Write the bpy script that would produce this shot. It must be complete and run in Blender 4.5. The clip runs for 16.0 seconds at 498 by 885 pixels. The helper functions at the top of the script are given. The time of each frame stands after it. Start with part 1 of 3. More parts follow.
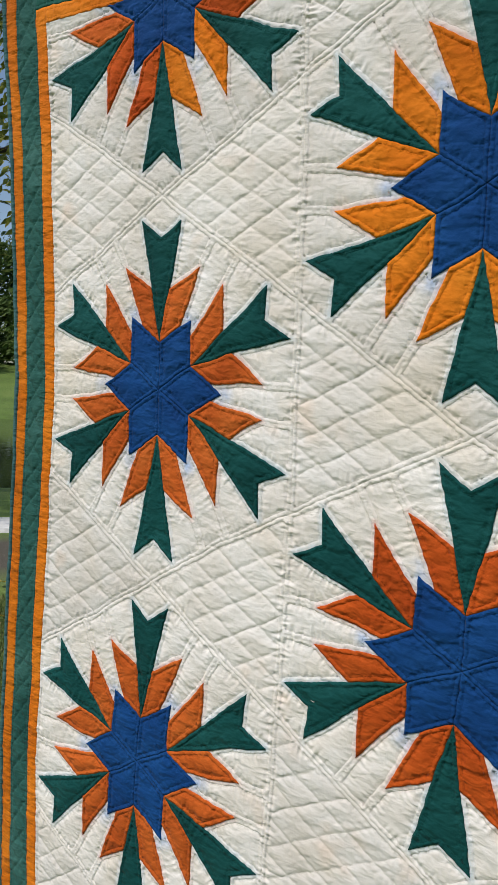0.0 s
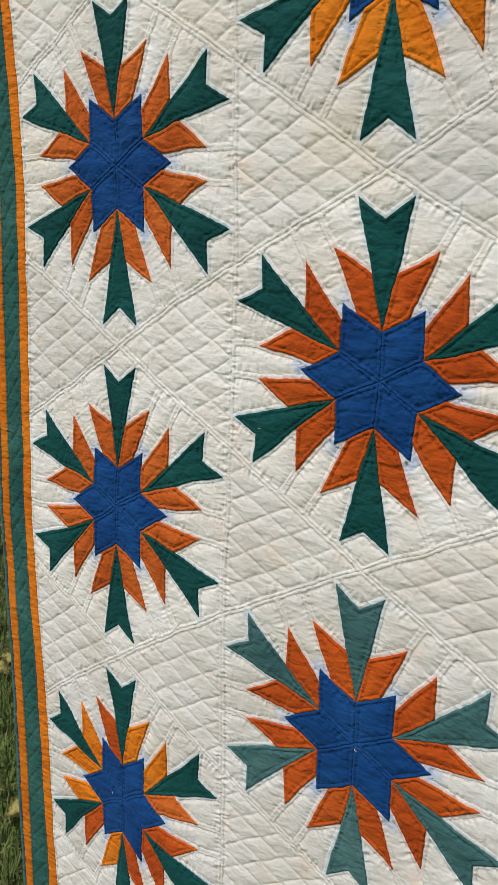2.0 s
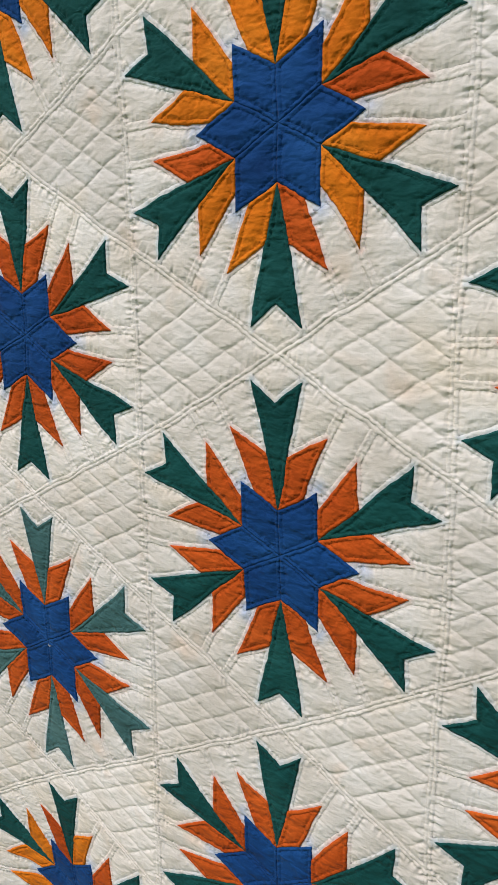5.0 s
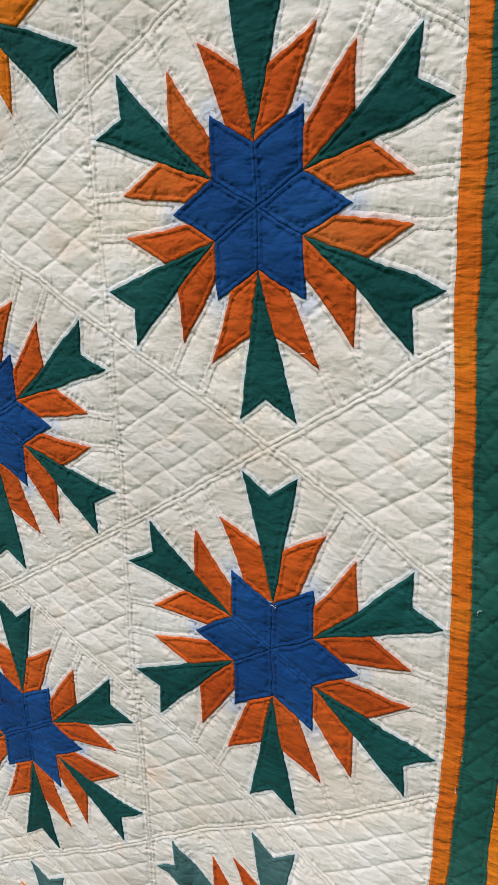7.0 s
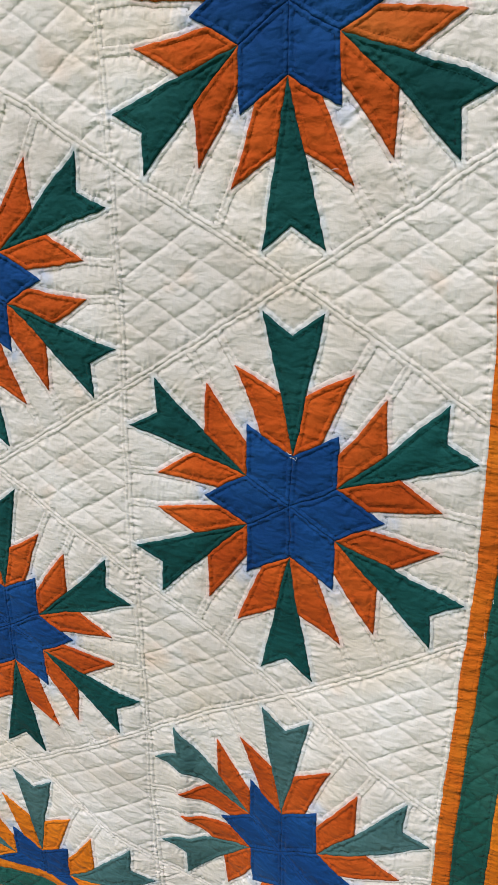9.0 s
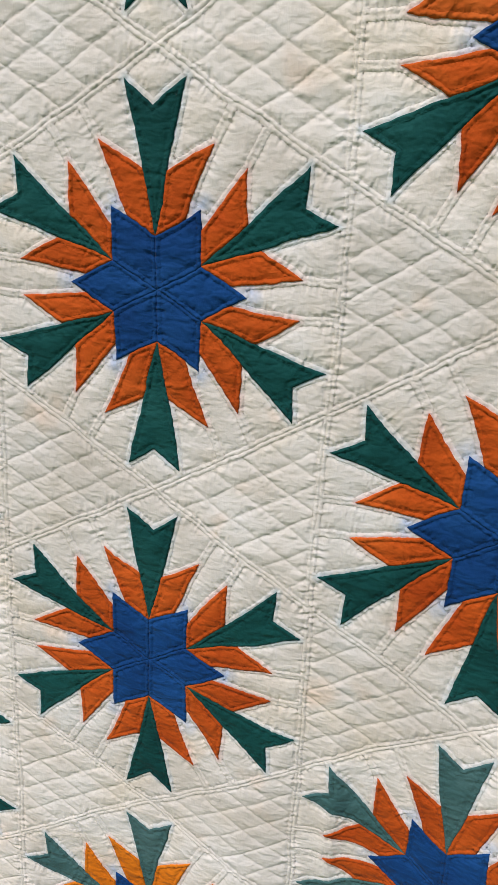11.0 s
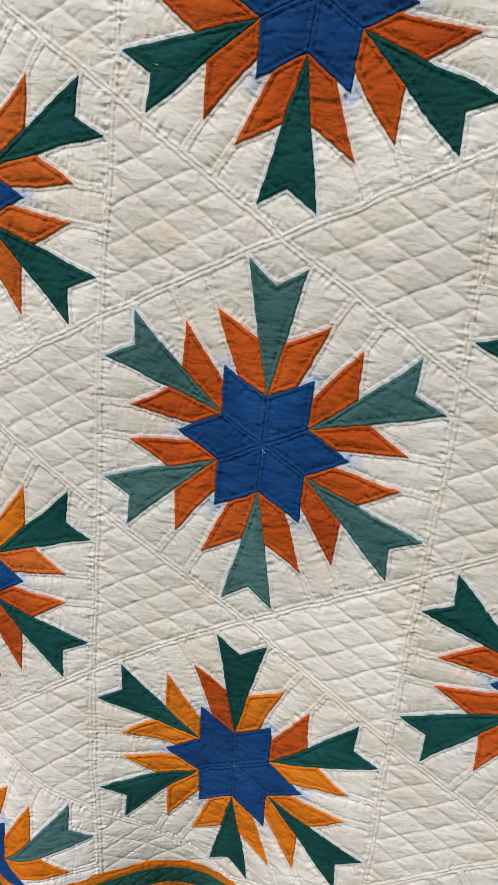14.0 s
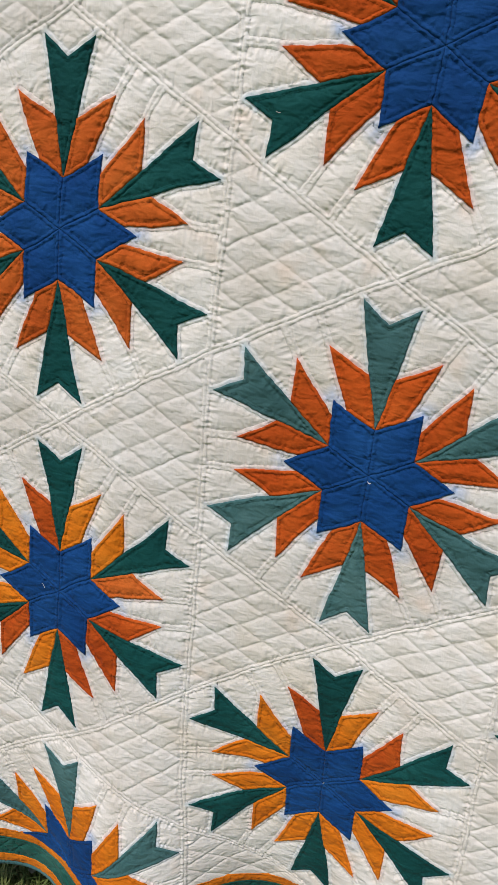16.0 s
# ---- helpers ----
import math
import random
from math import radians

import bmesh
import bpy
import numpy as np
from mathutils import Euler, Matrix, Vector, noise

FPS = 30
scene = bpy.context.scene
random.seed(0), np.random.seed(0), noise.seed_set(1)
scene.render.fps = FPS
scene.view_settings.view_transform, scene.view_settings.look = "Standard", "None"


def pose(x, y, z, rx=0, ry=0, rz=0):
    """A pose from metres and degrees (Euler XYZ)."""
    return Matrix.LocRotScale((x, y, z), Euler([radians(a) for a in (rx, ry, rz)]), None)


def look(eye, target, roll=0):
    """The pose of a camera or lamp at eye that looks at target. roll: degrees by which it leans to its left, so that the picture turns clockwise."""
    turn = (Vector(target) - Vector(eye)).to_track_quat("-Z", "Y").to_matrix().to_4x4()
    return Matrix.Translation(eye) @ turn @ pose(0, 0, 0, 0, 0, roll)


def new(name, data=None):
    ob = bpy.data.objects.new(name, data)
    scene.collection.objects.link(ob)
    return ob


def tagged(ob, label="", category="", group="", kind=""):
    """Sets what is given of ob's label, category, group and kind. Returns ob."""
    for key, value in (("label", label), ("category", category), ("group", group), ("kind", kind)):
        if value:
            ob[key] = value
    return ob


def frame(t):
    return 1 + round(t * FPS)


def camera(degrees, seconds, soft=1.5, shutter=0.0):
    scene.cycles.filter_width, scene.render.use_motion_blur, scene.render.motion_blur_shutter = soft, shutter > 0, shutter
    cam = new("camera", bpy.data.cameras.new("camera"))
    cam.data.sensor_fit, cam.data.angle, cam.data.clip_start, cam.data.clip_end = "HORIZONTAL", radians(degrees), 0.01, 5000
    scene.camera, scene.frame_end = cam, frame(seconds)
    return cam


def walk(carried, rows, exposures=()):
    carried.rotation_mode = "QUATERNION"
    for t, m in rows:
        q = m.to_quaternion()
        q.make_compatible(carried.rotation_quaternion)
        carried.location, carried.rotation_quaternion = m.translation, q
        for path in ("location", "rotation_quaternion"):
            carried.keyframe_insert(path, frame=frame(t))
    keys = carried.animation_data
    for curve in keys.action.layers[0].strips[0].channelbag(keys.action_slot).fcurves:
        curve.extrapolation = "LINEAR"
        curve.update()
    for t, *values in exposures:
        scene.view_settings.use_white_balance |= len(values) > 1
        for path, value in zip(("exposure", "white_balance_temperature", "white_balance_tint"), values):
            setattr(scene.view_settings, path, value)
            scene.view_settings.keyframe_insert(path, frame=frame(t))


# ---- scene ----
cam = camera(36.3, 16.0, soft=0.6)
PATH = [
    (0, (0.8489, -0.7549, 1.7191), (-0.2395, 0.9180, 1.5887), 3.27),
    (0.5, (0.9017, -0.7711, 1.6624), (-0.2220, 0.8718, 1.4672), 2.68),
    (1, (0.9335, -0.7792, 1.6175), (-0.1982, 0.8471, 1.3447), 2.08),
    (1.5, (0.9563, -0.7904, 1.5825), (-0.1564, 0.8344, 1.2331), 1.68),
    (2, (0.9922, -0.8226, 1.5558), (-0.0880, 0.8117, 1.1531), 1.41),
    (2.5, (1.0592, -0.8598, 1.5481), (0.0127, 0.7880, 1.1128), 1.14),
    (3, (1.1112, -0.8580, 1.5614), (0.0861, 0.8003, 1.1149), 0.87),
    (3.4, (1.1831, -0.8163, 1.5556), (0.1514, 0.8376, 1.1079), 0.49),
    (3.5, (1.2041, -0.8031, 1.5597), (0.1746, 0.8502, 1.1050), 0.40),
    (3.7, (1.2491, -0.7737, 1.5598), (0.2172, 0.8773, 1.1023), 0.28),
    (5.8, (1.6233, -0.7343, 1.5529), (0.5850, 0.8989, 1.0485), -1.41),
    (6, (1.6683, -0.7459, 1.5570), (0.6548, 0.8995, 1.0419), -1.33),
    (6.5, (1.7419, -0.7145, 1.5341), (0.7771, 0.9492, 0.9852), -1.38),
    (7, (1.7926, -0.6710, 1.4612), (0.8738, 1.0023, 0.8646), -1.23),
    (7.5, (1.7962, -0.6467, 1.3994), (0.9100, 1.0291, 0.7618), -1.01),
    (8, (1.7628, -0.6575, 1.3536), (0.9161, 1.0253, 0.6818), -0.89),
    (8.2, (1.7456, -0.6657, 1.3416), (0.9238, 1.0247, 0.6581), -0.78),
    (10.3, (1.5629, -0.7991, 1.3214), (0.9783, 0.9940, 0.6556), 1.31),
    (10.5, (1.5246, -0.8092, 1.3284), (0.9537, 0.9898, 0.6668), 1.82),
    (11, (1.3829, -0.7755, 1.3265), (0.8567, 1.0383, 0.6682), 3.07),
    (11.5, (1.2410, -0.7199, 1.3026), (0.7731, 1.1061, 0.6340), 4.19),
    (12, (1.1042, -0.7463, 1.2817), (0.6944, 1.0904, 0.6045), 4.92),
    (12.5, (0.9884, -0.7718, 1.2649), (0.6229, 1.0759, 0.5923), 5.54),
    (13, (0.9013, -0.8032, 1.2546), (0.5460, 1.0532, 0.6008), 6.05),
    (13.5, (0.8341, -0.8237, 1.2603), (0.4561, 1.0279, 0.6055), 6.15),
    (14, (0.7990, -0.8312, 1.2681), (0.3731, 1.0120, 0.6191), 5.96),
    (14.5, (0.7827, -0.8387, 1.2758), (0.3131, 0.9973, 0.6366), 5.86),
    (15, (0.7607, -0.8577, 1.2758), (0.2761, 0.9754, 0.6396), 5.86),
    (15.5, (0.7198, -0.8737, 1.2808), (0.2581, 0.9615, 0.6335), 5.86),
    (16, (0.6509, -0.8806, 1.3038), (0.2724, 0.9708, 0.6488), 6.16),
]
walk(cam, [(t, look(eye, target, roll)) for t, eye, target, roll in PATH],
     exposures=((0, 0.0, 6430, 10), (2.0, -0.05, 6470, 10), (4.5, -0.06, 6600, 12), (7.0, -0.03, 6450, 12), (8.5, -0.02, 6420, 12), (12.0, -0.06, 6570, 13), (13.5, -0.09, 6570, 13), (16.0, -0.05, 6450, 13)))

# ---- light ----
SUN_ELEVATION, SUN_AZIMUTH = 53.0, -22.0      # azimuth: degrees from the quilt's facing side towards its right end
world = bpy.data.worlds.new("world")
scene.world = world
world.use_nodes = True
wn, wl = world.node_tree.nodes, world.node_tree.links
sky = wn.new("ShaderNodeTexSky")
sky.sky_type, sky.sun_disc = "NISHITA", False
sky.dust_density = 1.3
sun_way = Vector((math.sin(radians(SUN_AZIMUTH)) * math.cos(radians(SUN_ELEVATION)),
                  -math.cos(radians(SUN_AZIMUTH)) * math.cos(radians(SUN_ELEVATION)), math.sin(radians(SUN_ELEVATION))))
sky.sun_elevation = radians(SUN_ELEVATION)
sky.sun_rotation = math.atan2(sun_way.x, sun_way.y)
wl.new(sky.outputs[0], wn["Background"].inputs[0])
wn["Background"].inputs[1].default_value = 0.11
sun_data = bpy.data.lights.new("sun", "SUN")
sun_data.energy, sun_data.angle, sun_data.color = 2.85, radians(0.6), (1.0, 0.95, 0.87)
sun = new("sun", sun_data)
sun.matrix_world = look(sun_way * 20, (0, 0, 0))


# ---- materials ----
def material(name):
    m = bpy.data.materials.new(name)
    m.use_nodes = True
    nt = m.node_tree
    return m, nt, nt.nodes["Principled BSDF"]


def node(nt, kind, **inputs):
    n = nt.nodes.new(kind)
    for k, v in inputs.items():
        n.inputs[k.replace("_", " ")].default_value = v
    return n


def maths(nt, op, a, b=None, c=None, clamp=False):
    n = nt.nodes.new("ShaderNodeMath")
    n.operation, n.use_clamp = op, clamp
    for i, v in enumerate((a, b, c)):
        if v is None:
            continue
        if isinstance(v, (int, float)):
            n.inputs[i].default_value = v
        else:
            nt.links.new(v, n.inputs[i])
    return n.outputs[0]


def ramp(nt, value, stops):
    n = nt.nodes.new("ShaderNodeValToRGB")
    e = n.color_ramp.elements
    while len(e) < len(stops):
        e.new(0.5)
    for el, (p, c) in zip(e, stops):
        el.position, el.color = p, (*c, 1)
    nt.links.new(value, n.inputs[0])
    return n.outputs[0]


def mix(nt, fac, a, b, blend="MIX"):
    n = nt.nodes.new("ShaderNodeMix")
    n.data_type, n.blend_type = "RGBA", blend
    for i, v in ((0, fac), (6, a), (7, b)):
        if isinstance(v, (int, float)):
            n.inputs[i].default_value = v
        elif isinstance(v, tuple):
            n.inputs[i].default_value = (*v, 1)
        else:
            nt.links.new(v, n.inputs[i])
    return n.outputs[2]


def noise_at(nt, vector, scale, detail=3.0, rough=0.55, stretch=(1, 1, 1), turn=0.0, distort=0.0):
    mp = nt.nodes.new("ShaderNodeMapping")
    mp.inputs["Scale"].default_value = stretch
    mp.inputs["Rotation"].default_value = (0, 0, turn)
    nt.links.new(vector, mp.inputs[0])
    n = node(nt, "ShaderNodeTexNoise", Scale=scale, Detail=detail, Roughness=rough, Distortion=distort)
    nt.links.new(mp.outputs[0], n.inputs["Vector"])
    return n.outputs["Fac"]


def cloth_material(name, base, dark, light, kind="plain", sheen=0.25, weave=1.0, crumple=1.0):
    """Washed quilting cotton. The mesh carries cloth (u, v), seam (distance, way along it, grid distance) and bleed."""
    m, nt, b = material(name)
    at = {}
    for key in ("cloth", "seam", "bleed"):
        a = nt.nodes.new("ShaderNodeAttribute")
        a.attribute_name = key
        at[key] = a
    flat = nt.nodes.new("ShaderNodeVectorMath")
    flat.operation = "MULTIPLY"
    flat.inputs[1].default_value = (1, 1, 0)
    nt.links.new(at["cloth"].outputs["Vector"], flat.inputs[0])
    cl = flat.outputs[0]
    sep = nt.nodes.new("ShaderNodeSeparateXYZ")
    nt.links.new(at["seam"].outputs["Vector"], sep.inputs[0])
    seam_d, along, grid_d = sep.outputs
    info = nt.nodes.new("ShaderNodeObjectInfo")
    # colour: faded patches, grain of the threads, a shade of its own for every patch
    big = noise_at(nt, cl, 9.0, 4.0, 0.6)
    fine = noise_at(nt, cl, 160.0, 3.0, 0.6)
    c = ramp(nt, big, [(0.30, dark), (0.5, base), (0.72, light)])
    c = mix(nt, maths(nt, "MULTIPLY", fine, 0.28), c, dark)
    tone = maths(nt, "MULTIPLY_ADD", info.outputs["Random"], 0.16, 0.92)
    hsv = node(nt, "ShaderNodeHueSaturation")
    nt.links.new(c, hsv.inputs["Color"])
    nt.links.new(tone, hsv.inputs["Value"])
    c = hsv.outputs["Color"]
    if kind == "white":
        # old yellowed blots
        blot = noise_at(nt, cl, 5.5, 3.0, 0.6, distort=0.6)
        blot = maths(nt, "MULTIPLY", maths(nt, "SUBTRACT", blot, 0.53, clamp=True), 2.6, clamp=True)
        c = mix(nt, maths(nt, "MULTIPLY", blot, 0.7), c, (0.76, 0.62, 0.44))
        spots = noise_at(nt, cl, 13.0, 2.0, 0.5)
        spots = maths(nt, "MULTIPLY", maths(nt, "SUBTRACT", spots, 0.625, clamp=True), 3.2, clamp=True)
        c = mix(nt, maths(nt, "MULTIPLY", spots, 0.9), c, (0.78, 0.55, 0.40))
        # dye that has run from the coloured patches
        bl = nt.nodes.new("ShaderNodeSeparateXYZ")
        nt.links.new(at["bleed"].outputs["Vector"], bl.inputs[0])
        wet = noise_at(nt, cl, 45.0, 3.0, 0.6)
        for chan, col, amount in ((0, (0.53, 0.65, 0.74), 0.8), (1, (0.78, 0.52, 0.48), 0.9), (2, (0.30, 0.45, 0.75), 0.85)):
            f = maths(nt, "MULTIPLY", bl.outputs[chan], maths(nt, "MULTIPLY_ADD", wet, 2.6, -0.75, clamp=True))
            c = mix(nt, maths(nt, "MULTIPLY", f, amount, clamp=True), c, col)
    nt.links.new(c, b.inputs["Base Color"])
    b.inputs["Roughness"].default_value = 0.86
    b.inputs["Specular IOR Level"].default_value = 0.12
    b.inputs["Sheen Weight"].default_value = sheen
    b.inputs["Sheen Roughness"].default_value = 0.45
    # relief: gathers across the stitching, soft wrinkles, stitch dimples, weave
    near = maths(nt, "SUBTRACT", 1.0, maths(nt, "DIVIDE", seam_d, 0.016, clamp=True), clamp=True)
    puck = maths(nt, "SUBTRACT", noise_at(nt, cl, 160.0, 1.5, 0.5), 0.5)
    comb_u = maths(nt, "SUBTRACT", noise_at(nt, cl, 1.0, 2.0, 0.5, stretch=(45, 170, 1)), 0.5)
    comb_v = maths(nt, "SUBTRACT", noise_at(nt, cl, 1.0, 2.0, 0.5, stretch=(170, 45, 1)), 0.5)
    sep2 = nt.nodes.new("ShaderNodeSeparateXYZ")
    nt.links.new(at["cloth"].outputs["Vector"], sep2.inputs[0])
    run = sep2.outputs[2]                      # 0: no lean, 1: gathers lie level, 2: gathers stand upright
    level = maths(nt, "SUBTRACT", 1.0, maths(nt, "ABSOLUTE", maths(nt, "SUBTRACT", run, 1.0)), clamp=True)
    upright = maths(nt, "SUBTRACT", run, 1.0, clamp=True)
    g = maths(nt, "MULTIPLY", puck, maths(nt, "SUBTRACT", 1.0, maths(nt, "MULTIPLY", maths(nt, "ADD", level, upright), 0.7)))
    g = maths(nt, "ADD", g, maths(nt, "MULTIPLY", maths(nt, "ADD", maths(nt, "MULTIPLY", comb_u, level), maths(nt, "MULTIPLY", comb_v, upright)), 1.15))
    gather = maths(nt, "MULTIPLY", maths(nt, "MULTIPLY", g, maths(nt, "MULTIPLY_ADD", near, 0.9, 0.1)), (0.0024 if kind == "white" else 0.0034) * (0.4 + 0.6 * crumple))
    tight = maths(nt, "SUBTRACT", 1.0, maths(nt, "DIVIDE", seam_d, 0.009, clamp=True), clamp=True)
    small = maths(nt, "SUBTRACT", noise_at(nt, cl, 360.0, 1.0, 0.5), 0.5)
    gather = maths(nt, "ADD", gather, maths(nt, "MULTIPLY", maths(nt, "MULTIPLY", small, tight), 0.0005))
    w1 = noise_at(nt, cl, 1.0, 2.0, 0.5, stretch=(30, 62, 1), turn=0.35, distort=0.3)
    # fine creases along the two threads of the cloth
    w2 = noise_at(nt, cl, 1.0, 1.5, 0.5, stretch=(50, 170, 1), turn=0.5, distort=0.5)
    w3 = noise_at(nt, cl, 1.0, 1.5, 0.5, stretch=(190, 45, 1), turn=0.3, distort=0.4)
    wrinkle = maths(nt, "ADD", maths(nt, "MULTIPLY", w1, 0.0054 * crumple), maths(nt, "MULTIPLY", maths(nt, "ADD", w2, w3), 0.00075 if kind == "white" else 0.00065))
    line = maths(nt, "SUBTRACT", 1.0, maths(nt, "DIVIDE", maths(nt, "ABSOLUTE", maths(nt, "SUBTRACT", seam_d, 0.0052)), 0.0009, clamp=True), clamp=True)
    line_g = maths(nt, "SUBTRACT", 1.0, maths(nt, "DIVIDE", grid_d, 0.0014, clamp=True), clamp=True)
    dash = maths(nt, "GREATER_THAN", maths(nt, "SINE", maths(nt, "MULTIPLY", along, 1700.0)), -0.3)
    dots = maths(nt, "GREATER_THAN", noise_at(nt, cl, 330.0, 0.0, 0.5), 0.47)
    stitch = maths(nt, "MULTIPLY", maths(nt, "ADD", maths(nt, "MULTIPLY", line, dash), maths(nt, "MULTIPLY", line_g, dots)), -0.00045 if kind == "white" else -0.0004)
    wv = noise_at(nt, cl, 700.0, 1.0, 0.5)
    total = maths(nt, "ADD", maths(nt, "ADD", gather, wrinkle), maths(nt, "ADD", stitch, maths(nt, "MULTIPLY", wv, 0.00018 * weave)))
    bump = node(nt, "ShaderNodeBump", Strength=1.0, Distance=1.0)
    nt.links.new(total, bump.inputs["Height"])
    nt.links.new(bump.outputs[0], b.inputs["Normal"])
    return m


WHITE = cloth_material("white_cotton", (0.745, 0.692, 0.645), (0.655, 0.590, 0.525), (0.81, 0.780, 0.76), "white", sheen=0.05, crumple=0.62)
BLUE = cloth_material("blue_cotton", (0.005, 0.050, 0.185), (0.004, 0.033, 0.132), (0.011, 0.074, 0.240), sheen=0.03, crumple=0.95)
RUST = cloth_material("rust_cotton", (0.485, 0.078, 0.009), (0.36, 0.050, 0.006), (0.57, 0.110, 0.016), sheen=0.03, crumple=0.95)
COPPER = cloth_material("faded_rust_cotton", (0.53, 0.108, 0.016), (0.42, 0.072, 0.010), (0.60, 0.150, 0.028), sheen=0.03, crumple=0.95)
AMBER = cloth_material("amber_cotton", (0.66, 0.172, 0.008), (0.54, 0.125, 0.006), (0.72, 0.225, 0.018), sheen=0.03, crumple=0.95)
GREEN = cloth_material("green_cotton", (0.005, 0.064, 0.060), (0.003, 0.044, 0.042), (0.012, 0.090, 0.084), sheen=0.03, crumple=0.95)
SAGE = cloth_material("faded_green_cotton", (0.052, 0.130, 0.132), (0.034, 0.094, 0.096), (0.084, 0.172, 0.170), sheen=0.05, crumple=0.95)
# border green made paler and greyer: sheen and backlight put into the colour
BACKLIT_BORDER = cloth_material("backlit_border_green_cotton", (0.030, 0.112, 0.094), (0.016, 0.076, 0.066), (0.058, 0.160, 0.138), sheen=0.05, crumple=0.85)
BURNT = cloth_material("burnt_orange_cotton", (0.60, 0.135, 0.010), (0.50, 0.090, 0.007), (0.70, 0.205, 0.015), sheen=0.03, crumple=0.95)
BORDER_GREEN = cloth_material("border_green_cotton", (0.012, 0.085, 0.066), (0.007, 0.058, 0.047), (0.034, 0.130, 0.104), sheen=0.05, crumple=0.85)

# ---- the quilt's plan: hexagon blocks tip to tip in four columns, with triangles between ----
S = 0.24                                      # side of a hexagon
R3 = math.sqrt(3.0)
WIDE, TALL = 4 * R3 * S, 8 * S
RINGS = (0.0, 0.021, 0.064, 0.085, 0.093)     # border seams: inner band, wide band, outer band, binding
VALLEY, TIP = 0.248, 0.427                    # star: inner corner and tip, in sides
PRONG, NOTCH = (0.14, 0.88), 0.785
ORANGE_TIP = (0.268, 0.64)
EDGE_SHARE = 0.65
TIP_P = (TIP * 0.5, TIP * R3 / 2)
ORANGE_FOOT = (EDGE_SHARE * TIP_P[0], VALLEY + EDGE_SHARE * (TIP_P[1] - VALLEY))
GREEN_SHARE = 0.44
ORANGE_SIDE = (GREEN_SHARE * PRONG[0], VALLEY + GREEN_SHARE * (PRONG[1] - VALLEY))


def edge_foot(p):
    d = R3 / 2 - (p[0] * 0.5 + p[1] * R3 / 2)
    return (p[0] + 0.5 * d, p[1] + R3 / 2 * d)


SEAMS = [((0, 0), (0, VALLEY)), ((0, VALLEY), TIP_P), ((0, VALLEY), PRONG), (ORANGE_FOOT, ORANGE_TIP), (ORANGE_TIP, ORANGE_SIDE),
         (PRONG, (0, NOTCH)), (ORANGE_TIP, edge_foot(ORANGE_TIP)), (PRONG, edge_foot(PRONG)), ((0, 1), (R3 / 4, 0.75))]

# how the hanging cloth lies: cubic in u, v about its middle
LIE_X = (0.8265, -0.0059, -0.0045, -0.0117, 1.0033, 0.0101, 0.0137, 0.0106, 0.0115, -0.0428)
LIE_Z = (1.2008, 1.0056, 0.0252, 0.007, -0.0092, 0.0027, 0.0058, 0.0195, 0.0295, 0.0074)
LIE_Y = (0.0013, -0.004, -0.0074, 0.0006, -0.0208, 0.0)
# soft folds that run up from the hem and fade: depth of each, evenly spaced
FOLDS = (0.0161, 0.033, -0.0530, -0.0084, 0.043, 0.0394, -0.0138, -0.0072, 0.0085, 0.0045, -0.0267, 0.0449, -0.0004, -0.0696, 0.0064)
# by how many millimetres each star was sewn or pulled out of line, column by column from the top
NUDGE = ((2.0, 7.1), (4.0, 12.7), (-7.8, 7.3), (2.8, -4.1), (36.7, -20.0), (12.2, -7.0), (9.6, 2.5), (1.6, 10.3), (3.5, 4.6),
         (0.6, -0.8), (10.2, 0.5), (6.9, 3.9), (-2.1, 2.4), (-8.8, -6.4), (-6.4, -20.0), (-9.5, 7.4), (-0.3, 13.1), (-7.5, -2.3))
# and how its block was stretched and skewed by it, in thousandths: across by u and v, up by u and v
PULL = ((32, 17, 14, -22), (13, 0, 21, -31), (24, 30, 53, -22), (-9, 19, 0, 26), (16, -13, -21, -15), (-14, 26, -8, -11),
        (25, 41, -28, -55), (46, -8, 8, -15), (26, -19, 13, -23), (-9, -19, -1, 25), (15, 22, 27, -90), (25, -21, 1, -60),
        (37, -4, 2, -31), (46, -12, 48, -18), (-27, -18, -40, -29), (-24, -14, 19, -70), (68, 13, 4, 1), (0, 1, -26, 17))
PLACES = [((c + 0.5) * R3 * S, TALL - 2 * S * k - S * (c % 2)) for c in range(4) for k in range(5 - c % 2)]


